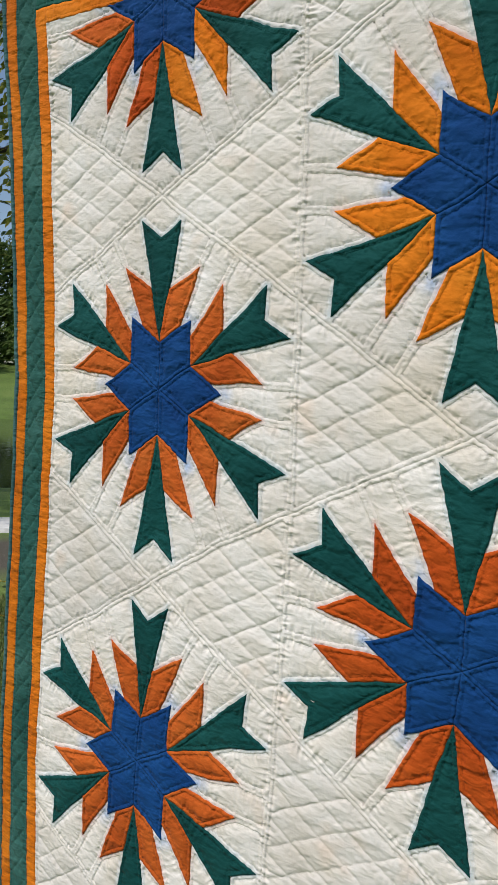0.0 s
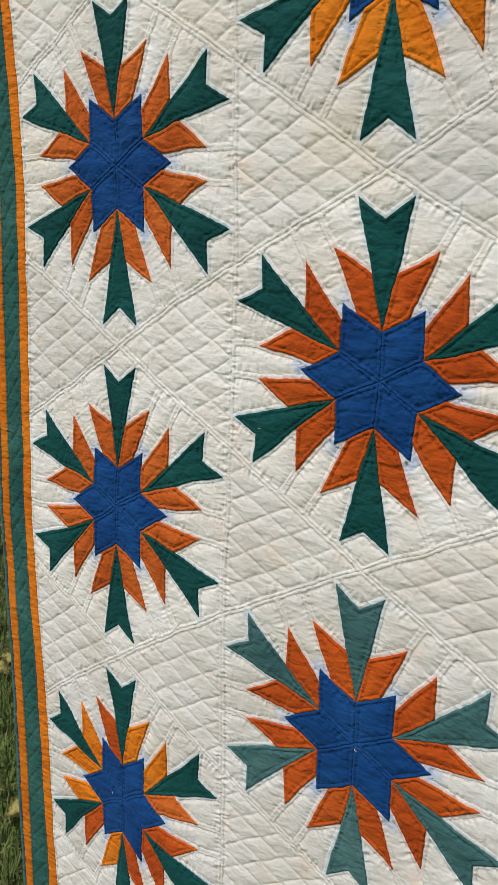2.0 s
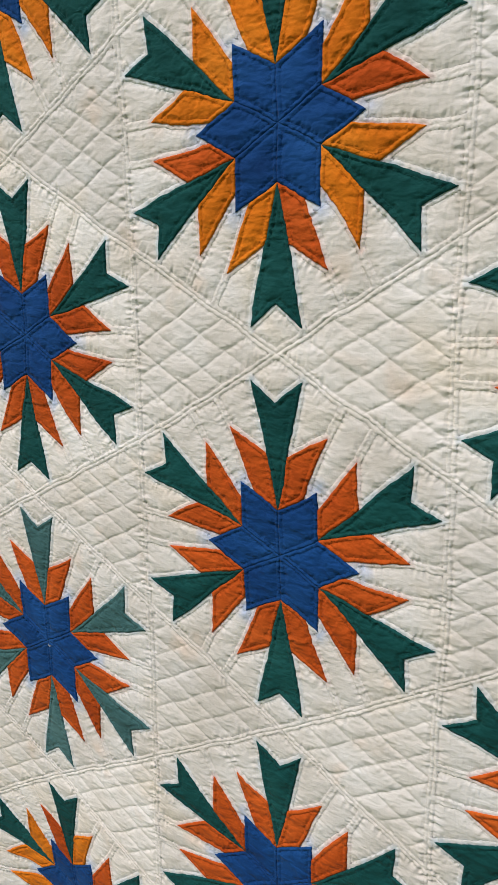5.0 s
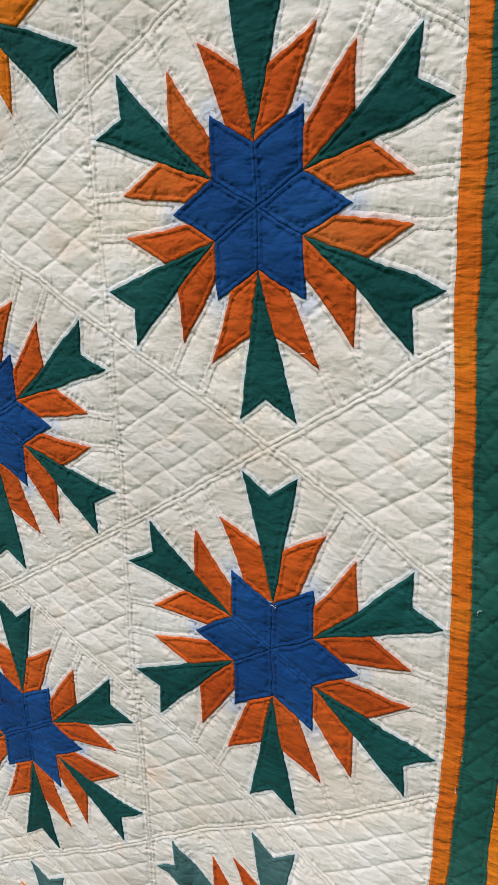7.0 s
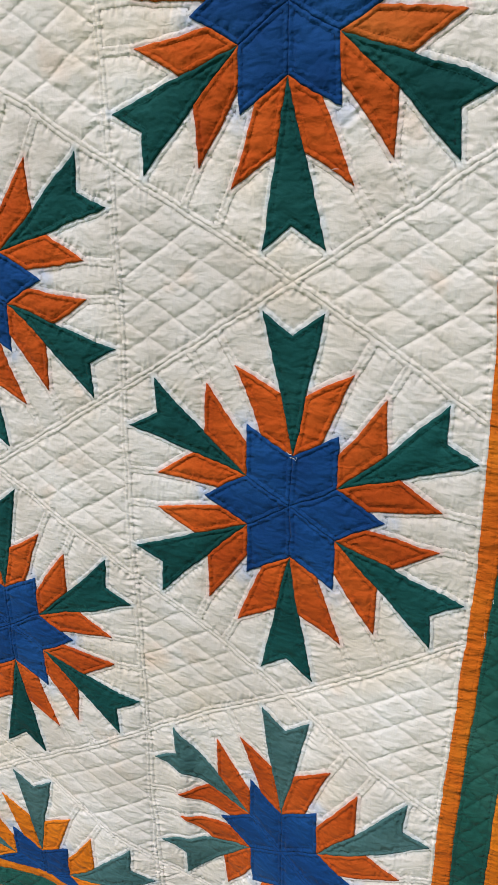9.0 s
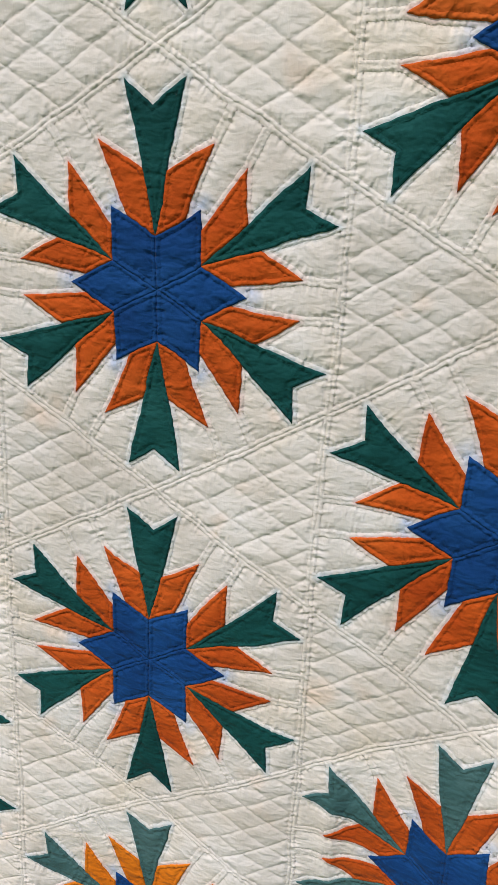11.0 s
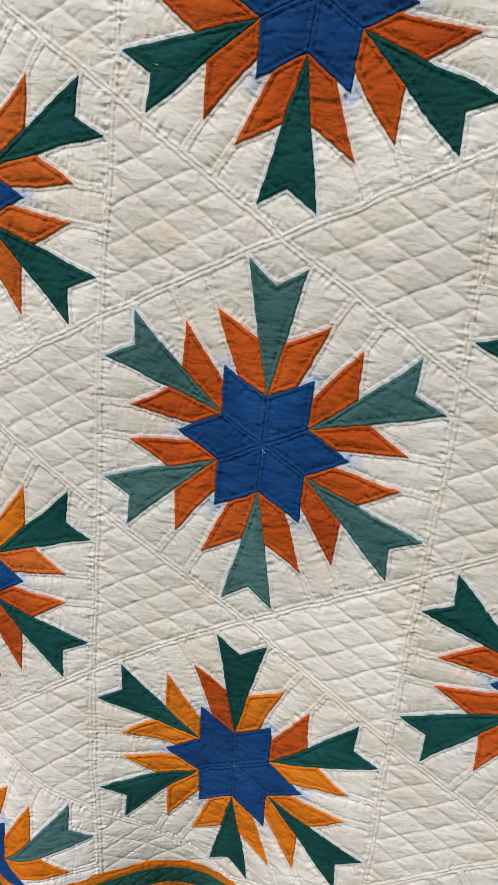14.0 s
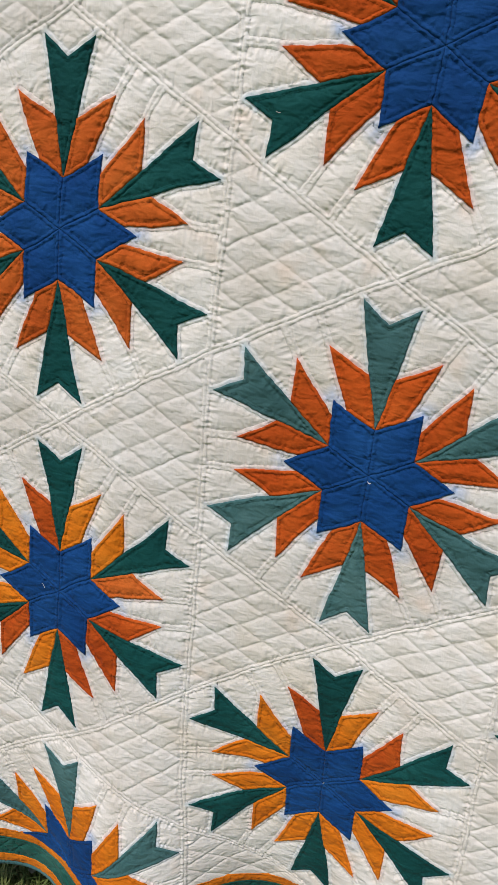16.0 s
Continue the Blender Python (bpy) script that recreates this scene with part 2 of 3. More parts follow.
def lie(u, v):
    """Where the smooth cloth is, for arrays u, v."""
    a, b = u - 0.83, v - 0.96
    cubic = [a ** i * b ** j for i in range(4) for j in range(4 - i)]
    square = [a ** i * b ** j for i in range(3) for j in range(3 - i)]
    x = sum(k * t for k, t in zip(LIE_X, cubic))
    y = sum(k * t for k, t in zip(LIE_Y, square))
    z = sum(k * t for k, t in zip(LIE_Z, cubic))
    for (dx, dz), (xu, xv, zu, zv), (pu, pv) in zip(NUDGE, PULL, PLACES):
        g = np.exp(-((u - pu) ** 2 + (v - pv) ** 2) / 0.0578) / 1000
        x = x + (dx + xu * (u - pu) + xv * (v - pv)) * g
        z = z + (dz + zu * (u - pu) + zv * (v - pv)) * g
    fade = np.exp(-v / 0.25)
    for i, f in enumerate(FOLDS):
        y = y + f * np.exp(-((u - 0.05 - 0.115 * i) / 0.11) ** 2) * fade
    # one sharp upright crease near the foot of the last column, and a lifted stretch of hem
    y = y - 0.0075 * np.exp(-((u - 1.297) / 0.016) ** 2) * np.exp(-((v - 0.29) / 0.15) ** 2)
    z = z + 0.014 * np.exp(-((u - 1.06) / 0.12) ** 2) * np.exp(-np.maximum(v, 0) / 0.03)
    # the side edges are not quite straight
    left = np.interp(v, (0, 0.16, 0.36, 0.55, 0.7, 0.9, 1.2, 1.45, 1.64, 1.77, 1.92), (33, 27, 21, 12, 4, -6, -8, -2, -10, -14, -24)) / 1000
    right = np.interp(v, (0.3, 0.5, 0.7, 0.87, 1.07, 1.2, 1.34), (-7, -4, -2, -5, -9, -10, -12)) / 1000
    left = left + np.interp(v, (1.3, 1.65, 1.95), (0, -0.006, -0.014)) * np.clip(-u / 0.093, 0, 1)
    x = x + left * np.clip(1 - u / 0.10, 0, 1) + right * np.clip(1 + (u - WIDE) / 0.10, 0, 1)
    return np.stack([x, y, z], -1)


rng = np.random.default_rng(11)
WAVES = [(2 * math.pi / L, a, p, amp) for L, a, p, amp in zip(
    rng.uniform(0.016, 0.070, 26), rng.normal(1.2, 0.75, 26), rng.uniform(0, 6.28, 26), rng.uniform(0.4, 1.0, 26))]
WARPS = [(2 * math.pi / L, a, p, q, g) for L, a, p, q, g in zip(
    np.concatenate([rng.uniform(0.05, 0.20, 12), rng.uniform(0.010, 0.024, 10)]), rng.uniform(0, 3.14, 22),
    rng.uniform(0, 6.28, 22), rng.uniform(0, 6.28, 22), [0.00030] * 12 + [0.00012] * 10)]


def rumple(u, v):
    h = 0
    for k, a, p, amp in WAVES:
        t = u * math.cos(a) + v * math.sin(a)
        s = u * -math.sin(a) + v * math.cos(a)
        h = h + amp * np.sin(k * t + p + 1.6 * np.sin(0.35 * k * s + 2 * p)) / (k * 0.010)
    return h * 0.00012


def warp(u, v):
    du = dv = 0
    for k, a, p, q, g in WARPS:
        t = u * math.cos(a) + v * math.sin(a)
        du, dv = du + g * np.sin(k * t + p), dv + g * np.sin(k * t + q)
    return u + du, v + dv


def seg_distance(x, y, a, b):
    ax, ay, bx, by = a[0] * S, a[1] * S, b[0] * S, b[1] * S
    L = math.hypot(bx - ax, by - ay)
    ex, ey = (bx - ax) / L, (by - ay) / L
    raw = (x - ax) * ex + (y - ay) * ey
    t = np.clip(raw, 0, L)
    past = np.maximum(raw - L, 0) * (2.5 if b is TIP_P else 0.0)
    return np.hypot(x - ax - t * ex, y - ay - t * ey) + past, t


SEAM_D = np.array([0, 1.2, 2.8, 4.0, 5.2, 6.6, 9.5, 14, 20, 34]) * 1e-3
SEAM_H = np.array([-0.45, 0.40, 0.75, 0.25, -1.15, -0.35, 0.55, 1.0, 1.3, 1.5]) * 1e-3
GRID_D = np.array([0, 1.4, 3.4, 6.5, 12, 20]) * 1e-3
GRID_H = np.array([-1.35, -0.40, 0.30, 0.60, 0.85, 0.95]) * 1e-3
GRID = S / 6


GATHER_D = np.array([0, 2.5, 5.5, 11, 18, 26]) * 1e-3
GATHER_A = np.array([0.25, 0.75, 1.0, 0.60, 0.22, 0.0])


def gathers(t, d):
    """Little ridges that run out square from a line of stitching: t along it, d away from it."""
    a = 2 * math.pi * t
    w = np.sin(a / 0.0088 + 1.5 * np.sin(a / 0.031) + 85 * d) + 0.75 * np.sin(a / 0.0061 + 1.8 * np.sin(a / 0.047 + 1) - 120 * d)
    w = w + 0.8 * np.sin(a / 0.0155 + 1.2 * np.sin(a / 0.071) + 60 * d)
    return w * (0.62 + 0.38 * np.sin(a / 0.083 + 2 * np.sin(a / 0.21)))


def relief(u, v):
    """Height of the quilted relief with seam distance, way along the seam, grid distance and dye marks."""
    n = len(u)
    col = np.clip(np.floor(u / (R3 * S)), 0, 3)
    dx = u - (col + 0.5) * R3 * S
    shift = np.where(col % 2 == 0, 0.0, S)
    k = np.round((TALL - v - shift) / (2 * S))
    dy = v - (TALL - shift - 2 * S * k)
    r, th = np.hypot(dx, dy), np.arctan2(dy, dx)
    turn = (th - math.pi / 2 + math.pi / 6) % (math.pi / 3) - math.pi / 6
    sector = np.floor((th + 10) / (math.pi / 6))
    x, y = np.abs(r * np.sin(turn)), r * np.cos(turn)
    out = (np.abs(dy) + np.abs(dx) / R3 - S) * R3 / 2
    inside = out <= 0
    d, along = np.full(n, 9.0), np.zeros(n)
    each = []
    for i, (a, b) in enumerate(SEAMS):
        di, ti = seg_distance(x, y, a, b)
        each.append(di)
        hit = di < d
        d, along = np.where(hit, di, d), np.where(hit, ti + 3.7 * i + 0.61 * sector + 0.37 * k + 1.3 * col, along)
    # triangles
    dv = R3 / 2 * S - np.abs(dx)
    dt = np.minimum(out, dv)
    at = np.where(out < dv, np.abs(dx) + 5.1 * np.sign(dy) + 2.2 * np.sign(dx), v) + 0.37 * k
    yy = np.where(dy > 0, dy - S, dy + S)
    A, B = np.abs(dx) / R3 + yy, np.abs(dx) / R3 - yy
    grid, cross = np.full(n, 1.0), np.zeros(n)
    for f, g, i in ((A, B, 0.0), (B, A, 2.9)):
        m = np.maximum(np.round(f / GRID), 1)
        near = np.abs(f - m * GRID) * R3 / 2
        cross = np.where(near < grid, g + i + 0.53 * m + 1.7 * k + 0.9 * col, cross)
        grid = np.minimum(grid, near)
    d, along = np.where(inside, d, dt), np.where(inside, along, at)
    # column seams also show inside the hexagon's own side
    hs, hg = np.interp(d, SEAM_D, SEAM_H), np.interp(grid, GRID_D, GRID_H)
    h = np.where(inside | (d < 0.0052), hs, np.minimum(hs, hg))
    pucker = np.interp(d, GATHER_D, GATHER_A) * gathers(along, d)
    # the upright seams between the columns draw the cloth up most
    pucker = pucker * (1.0 + 0.7 * np.clip(1 - dv / 0.024, 0, 1))
    pucker = np.where(inside, pucker, pucker * np.clip(grid / 0.006, 0.55, 1) + 0.42 * np.interp(grid, GATHER_D * 0.8, GATHER_A) * gathers(cross, grid))
    h = h + 0.00066 * pucker
    grid = np.where(inside, 1.0, grid)
    # dye: pale blue beside green, pink beside orange, deep blue at the star's tips
    def fade(q, w):
        return np.clip(1 - q / w, 0, 1)
    blue = np.where(inside, np.maximum(fade(np.minimum(each[2] + 0.02 * (y < 0.5 * S), each[5]), 0.0085), 0), 0)
    pink = np.where(inside, fade(np.minimum(each[3], each[4]), 0.007), 0)
    tip = np.where(inside, fade(np.hypot(x - TIP_P[0] * S, y - TIP_P[1] * S), 0.022), 0)
    # border
    eu = np.maximum(-u, u - WIDE)
    ev = np.maximum(-v, v - TALL)
    e = np.maximum(eu, ev)
    off = e > 0
    run = np.where(eu > ev, v, u)
    db = np.min(np.abs(e[:, None] - np.array(RINGS)[None, :4]), 1)
    width = 0.0425 - 0.0215
    mid = (RINGS[1] + RINGS[2]) / 2
    tri = np.abs(((run / 0.076) % 1.0) * 2 - 1) * 2 - 1
    cable = np.minimum(np.abs(e - mid - tri * width * 0.86), np.abs(e - mid + tri * width * 0.86)) * 0.82
    in_green = (e > RINGS[1]) & (e < RINGS[2])
    hb = np.interp(db, SEAM_D * 0.8, SEAM_H * 0.8)
    hb = np.where(in_green & (db > 0.004), np.minimum(hb, np.interp(cable, GRID_D * 0.8, GRID_H) * 1.5), hb)
    hb = hb + 0.00050 * np.interp(db, GATHER_D, GATHER_A) * gathers(run + 0.37 * np.round(e / 0.021), db)
    hb = np.where(e > RINGS[3], 0.0022 * np.sqrt(np.clip(1 - ((e - RINGS[3] - 0.004) / 0.0045) ** 2, 0, 1)) - 0.0004, hb)
    h, d, along = np.where(off, hb, h), np.where(off, db, d), np.where(off, run + 11.3, along)
    zero = np.zeros(n)
    return h, d, along, np.where(off, np.where(in_green, cable, 1.0), grid), np.where(off, zero, blue), np.where(off, zero, pink), np.where(off, zero, tip)


def cloth_mesh(name, uv, faces, mat, parent, lift=0.0, rim=None, label=""):
    """One piece of cloth: its plan points laid into the hanging quilt, raised by lift, with its rim turned under."""
    uv = np.asarray(uv, float)
    n = len(uv)
    u, v = uv[:, 0], uv[:, 1]
    h, d, along, grid, b0, b1, b2 = relief(u, v)
    h = h + rumple(u, v) + lift
    side = np.abs((u / (R3 * S) + 0.5) % 1.0 - 0.5) * R3 * S
    on_u, on_v = np.maximum(-u, u - WIDE), np.maximum(-v, v - TALL)
    lean = np.where(np.maximum(on_u, on_v) > 0, np.where(on_u > on_v, 1.0, 2.0), np.clip(1 - side / 0.014, 0, 1))
    wu, wv = warp(u, v)
    p = lie(wu, wv)
    e = 0.002
    nu, nv = lie(wu + e, wv) - p, lie(wu, wv + e) - p
    nrm = np.cross(nu, nv)
    nrm /= np.linalg.norm(nrm, axis=1)[:, None]
    co = p + nrm * h[:, None]
    sizes = [len(f) for f in faces] if not isinstance(faces, np.ndarray) else [faces.shape[1]] * len(faces)
    flat = np.concatenate([np.asarray(f) for f in faces]) if not isinstance(faces, np.ndarray) else faces.ravel()
    attr = [np.stack([u, v, lean], 1), np.stack([d, along, grid], 1), np.stack([b0, b1, b2], 1)]
    if rim is not None:
        rim = np.asarray(rim)
        low = co[rim] - nrm[rim] * 0.0030
        idx = np.arange(n, n + len(rim))
        nxt, nxti = np.roll(rim, -1), np.roll(idx, -1)
        co = np.vstack([co, low])
        attr = [np.vstack([a, a[rim]]) for a in attr]
        flat = np.concatenate([flat, np.stack([rim, idx, nxti, nxt], 1).ravel()])
        sizes = sizes + [4] * len(rim)
    me = bpy.data.meshes.new(name)
    me.vertices.add(len(co))
    me.vertices.foreach_set("co", co.astype(np.float32).ravel())
    me.loops.add(len(flat))
    me.loops.foreach_set("vertex_index", flat.astype(np.int32))
    me.polygons.add(len(sizes))
    starts = np.concatenate([[0], np.cumsum(sizes)[:-1]]).astype(np.int32)
    me.polygons.foreach_set("loop_start", starts)
    me.polygons.foreach_set("use_smooth", np.ones(len(sizes), bool))
    for key, a in zip(("cloth", "seam", "bleed"), attr):
        me.attributes.new(key, "FLOAT_VECTOR", "POINT").data.foreach_set("vector", a.astype(np.float32).ravel())
    me.update(calc_edges=True)
    me.validate()
    me.materials.append(mat)
    ob = new(name, me)
    ob.parent = parent
    if label:
        ob["label"] = label
    return ob


def tri_grid(a, b, c, n):
    """A triangle cut n times along each side."""
    a, b, c = (np.array(q, float) for q in (a, b, c))
    i, j = np.meshgrid(np.arange(n + 1), np.arange(n + 1), indexing="ij")
    keep = i + j <= n
    number = -np.ones(i.shape, int)
    number[keep] = np.arange(keep.sum())
    pts = a + (b - a) * (i[keep] / n)[:, None] + (c - a) * (j[keep] / n)[:, None]
    up = i + j < n
    f1 = np.stack([number[:-1, :-1][up[:-1, :-1]], number[1:, :-1][up[:-1, :-1]], number[:-1, 1:][up[:-1, :-1]]], 1)
    dn = (i + j < n - 1)[:-1, :-1]
    f2 = np.stack([number[1:, :-1][dn], number[1:, 1:][dn], number[:-1, 1:][dn]], 1)
    return pts, np.vstack([f1, f2])


def quad_grid(a, b, c, d, n, m):
    """A four-sided piece a-b-c-d, n cells along a-b and m along a-d, with its rim."""
    a, b, c, d = (np.array(q, float) for q in (a, b, c, d))
    s, t = (g.ravel()[:, None] for g in np.meshgrid(np.linspace(0, 1, n + 1), np.linspace(0, 1, m + 1), indexing="ij"))
    pts = a * (1 - s) * (1 - t) + b * s * (1 - t) + c * s * t + d * (1 - s) * t
    num = np.arange((n + 1) * (m + 1)).reshape(n + 1, m + 1)
    f = np.stack([num[:-1, :-1], num[1:, :-1], num[1:, 1:], num[:-1, 1:]], -1).reshape(-1, 4)
    rim = np.concatenate([num[:-1, 0], num[-1, :-1], num[1:, -1][::-1], num[0, 1:][::-1]])
    return pts, f, rim


def join_grids(grids):
    pts, faces, at = [], [], 0
    for p, f in grids:
        pts.append(p)
        faces.append(f + at)
        at += len(p)
    pts, faces = np.vstack(pts), np.vstack(faces)
    _, first, back = np.unique(np.round(pts * 1e5).astype(int), axis=0, return_index=True, return_inverse=True)
    return pts[first], back.ravel()[faces]


FINE = 112                                    # cells along a hexagon's side
LIFT = 0.0017

quilt = tagged(new("quilt"), "hand-quilted white cotton quilt with blue stars, orange and green rays", "quilt")


def star_block(col, k, palette, greens):
    """A white hexagon with its six-pointed star, twelve orange rays and six forked green rays."""
    cu = (col - 0.5) * R3 * S
    cv = TALL - 2 * S * k - (0 if col in (1, 3) else S)
    centre = np.array((cu, cv))

    def at(p, arrow):
        t = radians(60 * arrow - 60)
        return centre + S * np.array((p[0] * math.cos(t) - p[1] * math.sin(t), p[0] * math.sin(t) + p[1] * math.cos(t)))

    low, high = cv - 1e-6 > 0, cv + 1e-6 < TALL   # is the lower or the upper half there
    corners = [centre + S * np.array((math.cos(radians(a)), math.sin(radians(a)))) for a in (30, 90, 150, 210, 270, 330)]
    right, left = centre + (R3 / 2 * S, 0), centre - (R3 / 2 * S, 0)
    grids = []
    if high:
        grids += [tri_grid(centre, corners[0], corners[1], FINE), tri_grid(centre, corners[1], corners[2], FINE)]
        grids += [] if low else [tri_grid(centre, right, corners[0], FINE), tri_grid(centre, corners[2], left, FINE)]
    if low:
        grids += [tri_grid(centre, corners[3], corners[4], FINE), tri_grid(centre, corners[4], corners[5], FINE)]
        grids += [] if high else [tri_grid(centre, corners[5], right, FINE), tri_grid(centre, left, corners[3], FINE)]
    if low and high:
        grids += [tri_grid(centre, corners[5], corners[0], FINE), tri_grid(centre, corners[2], corners[3], FINE)]
    block = cloth_mesh("star_block", *join_grids(grids), WHITE, quilt, label="white cotton hexagon with a pieced star")
    arrows = range(6) if low and high else ((0, 1, 2) if high else (3, 4, 5))
    for a in range(6):                        # blue diamonds, tip at 60 * a degrees: between arrows a - 1 and a
        tip = centre + TIP * S * np.array((math.cos(radians(60 * a)), math.sin(radians(60 * a))))
        v0, v1 = (centre + VALLEY * S * np.array((math.cos(radians(60 * a + q)), math.sin(radians(60 * a + q)))) for q in (-30, 30))
        if a in (0, 3) and not (low and high):  # cut along the middle by the border
            va = v1 if (a == 0) == high else v0
            p, f = tri_grid(centre, tip, va, 30) if (a == 0) == high else tri_grid(centre, va, tip, 30)
            cloth_mesh("blue_diamond", p, f, BLUE, block, LIFT)
        elif a in (0, 3) or (a in (1, 2) and high) or (a in (4, 5) and low):
            p, f, rim = quad_grid(centre, v0, tip, v1, 30, 30)
            cloth_mesh("blue_diamond", p, f, BLUE, block, LIFT, rim)
    for a in arrows:
        # forked green ray
        s, t = np.linspace(0, 1, 73), np.linspace(-1, 1, 21)
        rows = []
        for q in s:
            for w in t:
                x, y = abs(w) * PRONG[0], abs(w) * (PRONG[1] - VALLEY) + (1 - abs(w)) * (NOTCH - VALLEY)
                rows.append(at((math.copysign(q * x, w) if w else 0.0, VALLEY + q * y), a))
        num = np.arange(73 * 21).reshape(73, 21)
        f = np.stack([num[:-1, :-1], num[:-1, 1:], num[1:, 1:], num[1:, :-1]], -1).reshape(-1, 4)[:, ::-1]
        rim = np.concatenate([num[1:, 0][::-1], num[0, :1], num[1:, -1], num[-1, 1:-1][::-1]])[::-1]
        cloth_mesh("green_ray", np.array(rows), f, greens, block, LIFT, rim)
        for side in (-1, 1):
            quad = [(0, VALLEY), ORANGE_FOOT, ORANGE_TIP, ORANGE_SIDE]
            quad = [at((side * x, y), a) for x, y in quad]
            mat = palette[2 * a + (0 if side < 0 else 1)]
            if side > 0:
                p, f, rim = quad_grid(quad[0], quad[1], quad[2], quad[3], 18, 40)
            else:
                p, f, rim = quad_grid(quad[0], quad[3], quad[2], quad[1], 40, 18)
            cloth_mesh("orange_ray", p, f, mat, block, LIFT, rim)
    return block


def colours(text):
    """Twelve letters: for the arrows at 30, 90, 150 ... degrees, the ray on its left and on its right."""
    return [{"r": RUST, "c": COPPER, "y": AMBER}[q] for q in text]


STARS = [(1, 0, "yyyyyyrcyrry", GREEN), (1, 1, "cccccccccccc", GREEN), (1, 2, "cccccccccccc", GREEN), (1, 3, "ycryyyryryrr", GREEN), (1, 4, "yyyyyyyyyyyy", SAGE),
         (2, 0, "yyyyyyyyyyyy", GREEN), (2, 1, "rrrrrrrrrrrr", GREEN), (2, 2, "rrrrrrrrrrrr", SAGE), (2, 3, "ryryyyyyyyyy", GREEN),
         (3, 0, "yyyyyyyyyyyy", GREEN), (3, 1, "yryyyyyrryyy", GREEN), (3, 2, "rrrrrrrrrrrr", GREEN), (3, 3, "rrrrrrrrrrrr", GREEN), (3, 4, "yyyyyyyyyyyy", SAGE),
         (4, 0, "rrrrrrrrrrrr", GREEN), (4, 1, "rcrrccrrrrcr", GREEN), (4, 2, "rrrrrrrrrrrr", GREEN), (4, 3, "rrrrrrrrrrrr", SAGE)]
for star_args in STARS:
    star_block(star_args[0], star_args[1], colours(star_args[2]), star_args[3])

# white triangles between the hexagons of a column
for col in (1, 2, 3, 4):
    mid = (col - 0.5) * R3 * S
    first = S if col in (1, 3) else 0.0
    for i in range(5):
        v = TALL - first - 2 * S * i
        if v < -1e-6:
            continue
        for side in (-1, 1):
            apex = (mid, v)
            hi, lo = (mid + side * R3 / 2 * S, v + S / 2), (mid + side * R3 / 2 * S, v - S / 2)
            mid_p = (hi[0], v)
            if v > TALL - 1e-6:
                hi = mid_p
            elif v < 1e-6:
                lo = mid_p
            p, f = tri_grid(apex, lo, hi, FINE) if side > 0 else tri_grid(apex, hi, lo, FINE)
            cloth_mesh("white_triangle", p, f, WHITE, quilt)

# border bands, each strip a piece; uprights run full height, the others between them
BANDS = (("orange_band", AMBER, 0, 7), ("green_band", BORDER_GREEN, 1, 22), ("orange_band", AMBER, 2, 7), ("binding", SAGE, 3, 4))
for name, mat, i, cells in BANDS:
    a, b = RINGS[i], RINGS[i + 1]
    for box in ((-b, -b, -a, TALL + b), (WIDE + a, -b, WIDE + b, TALL + b), (-a, TALL + a, WIDE + a, TALL + b), (-a, -b, WIDE + a, -a)):
        long_u = box[2] - box[0] > box[3] - box[1]
        run = int((box[2] - box[0] if long_u else box[3] - box[1]) / 0.003)
        p, f, rim = quad_grid((box[0], box[1]), (box[2], box[1]), (box[2], box[3]), (box[0], box[3]), run if long_u else cells, cells if long_u else run)
        # left green strip takes the border green with backlight in its colour
        if box[2] < 0 and mat is BORDER_GREEN:
            cloth_mesh(name, p, f, BACKLIT_BORDER, quilt, 0.0004, rim)
        elif box[0] >= WIDE and i == 0:
            cloth_mesh(name, p, f, BURNT, quilt, 0.0004, rim)
        else:
            cloth_mesh(name, p, f, mat, quilt, 0.0004, rim)

# loose ends of thread lying on the cloth
THREAD, nt_thread, thread_shader = material("thread")
thread_shader.inputs["Base Color"].default_value = (0.75, 0.72, 0.66, 1)
thread_shader.inputs["Roughness"].default_value = 0.8
snips = random.Random(3)


def loose_thread(u, v, length, turn):
    bm = bmesh.new()
    prev, path = None, []
    bend = snips.uniform(-2.6, 2.6)
    for i in range(9):
        a = turn + bend * i / 8
        u, v = u + length / 8 * math.cos(a), v + length / 8 * math.sin(a)
        h = relief(np.array([u]), np.array([v]))[0][0]
        p = lie(*warp(np.array([u]), np.array([v])))[0]
        path.append(Vector((p[0], p[1] - h - 0.0022, p[2])))
    for i, p in enumerate(path):
        ring = [bm.verts.new(p + Vector((0.00022 * math.cos(q), 0.00022 * math.sin(q) * 0.8, 0.00022 * math.sin(q)))) for q in (0.3, 2.4, 4.5)]
        if prev:
            for j in range(3):
                bm.faces.new((prev[j], prev[(j + 1) % 3], ring[(j + 1) % 3], ring[j]))
        prev = ring
    me = bpy.data.meshes.new("loose_thread")
    bm.to_mesh(me)
    bm.free()
    me.materials.append(THREAD)
    ob = new("loose_thread", me)
    ob.parent = quilt


for col, k, du, dv in ((2, 1, -0.155, -0.085), (4, 2, 0.0, 0.063), (4, 2, 0.004, 0.06), (4, 2, -0.003, 0.058), (4, 1, 0.05, -0.14), (4, 2, 0.23, -0.06), (4, 2, 0.225, -0.1),
                       (4, 2, 0.27, -0.11), (2, 3, 0.0, 0.0), (2, 2, 0.0, -0.005), (1, 3, -0.03, 0.005), (4, 2, 0.24, 0.11)):
    loose_thread((col - 0.5) * R3 * S + du, TALL - 2 * S * k - (0 if col in (1, 3) else S) + dv, snips.uniform(0.004, 0.009), snips.uniform(0, 6.28))

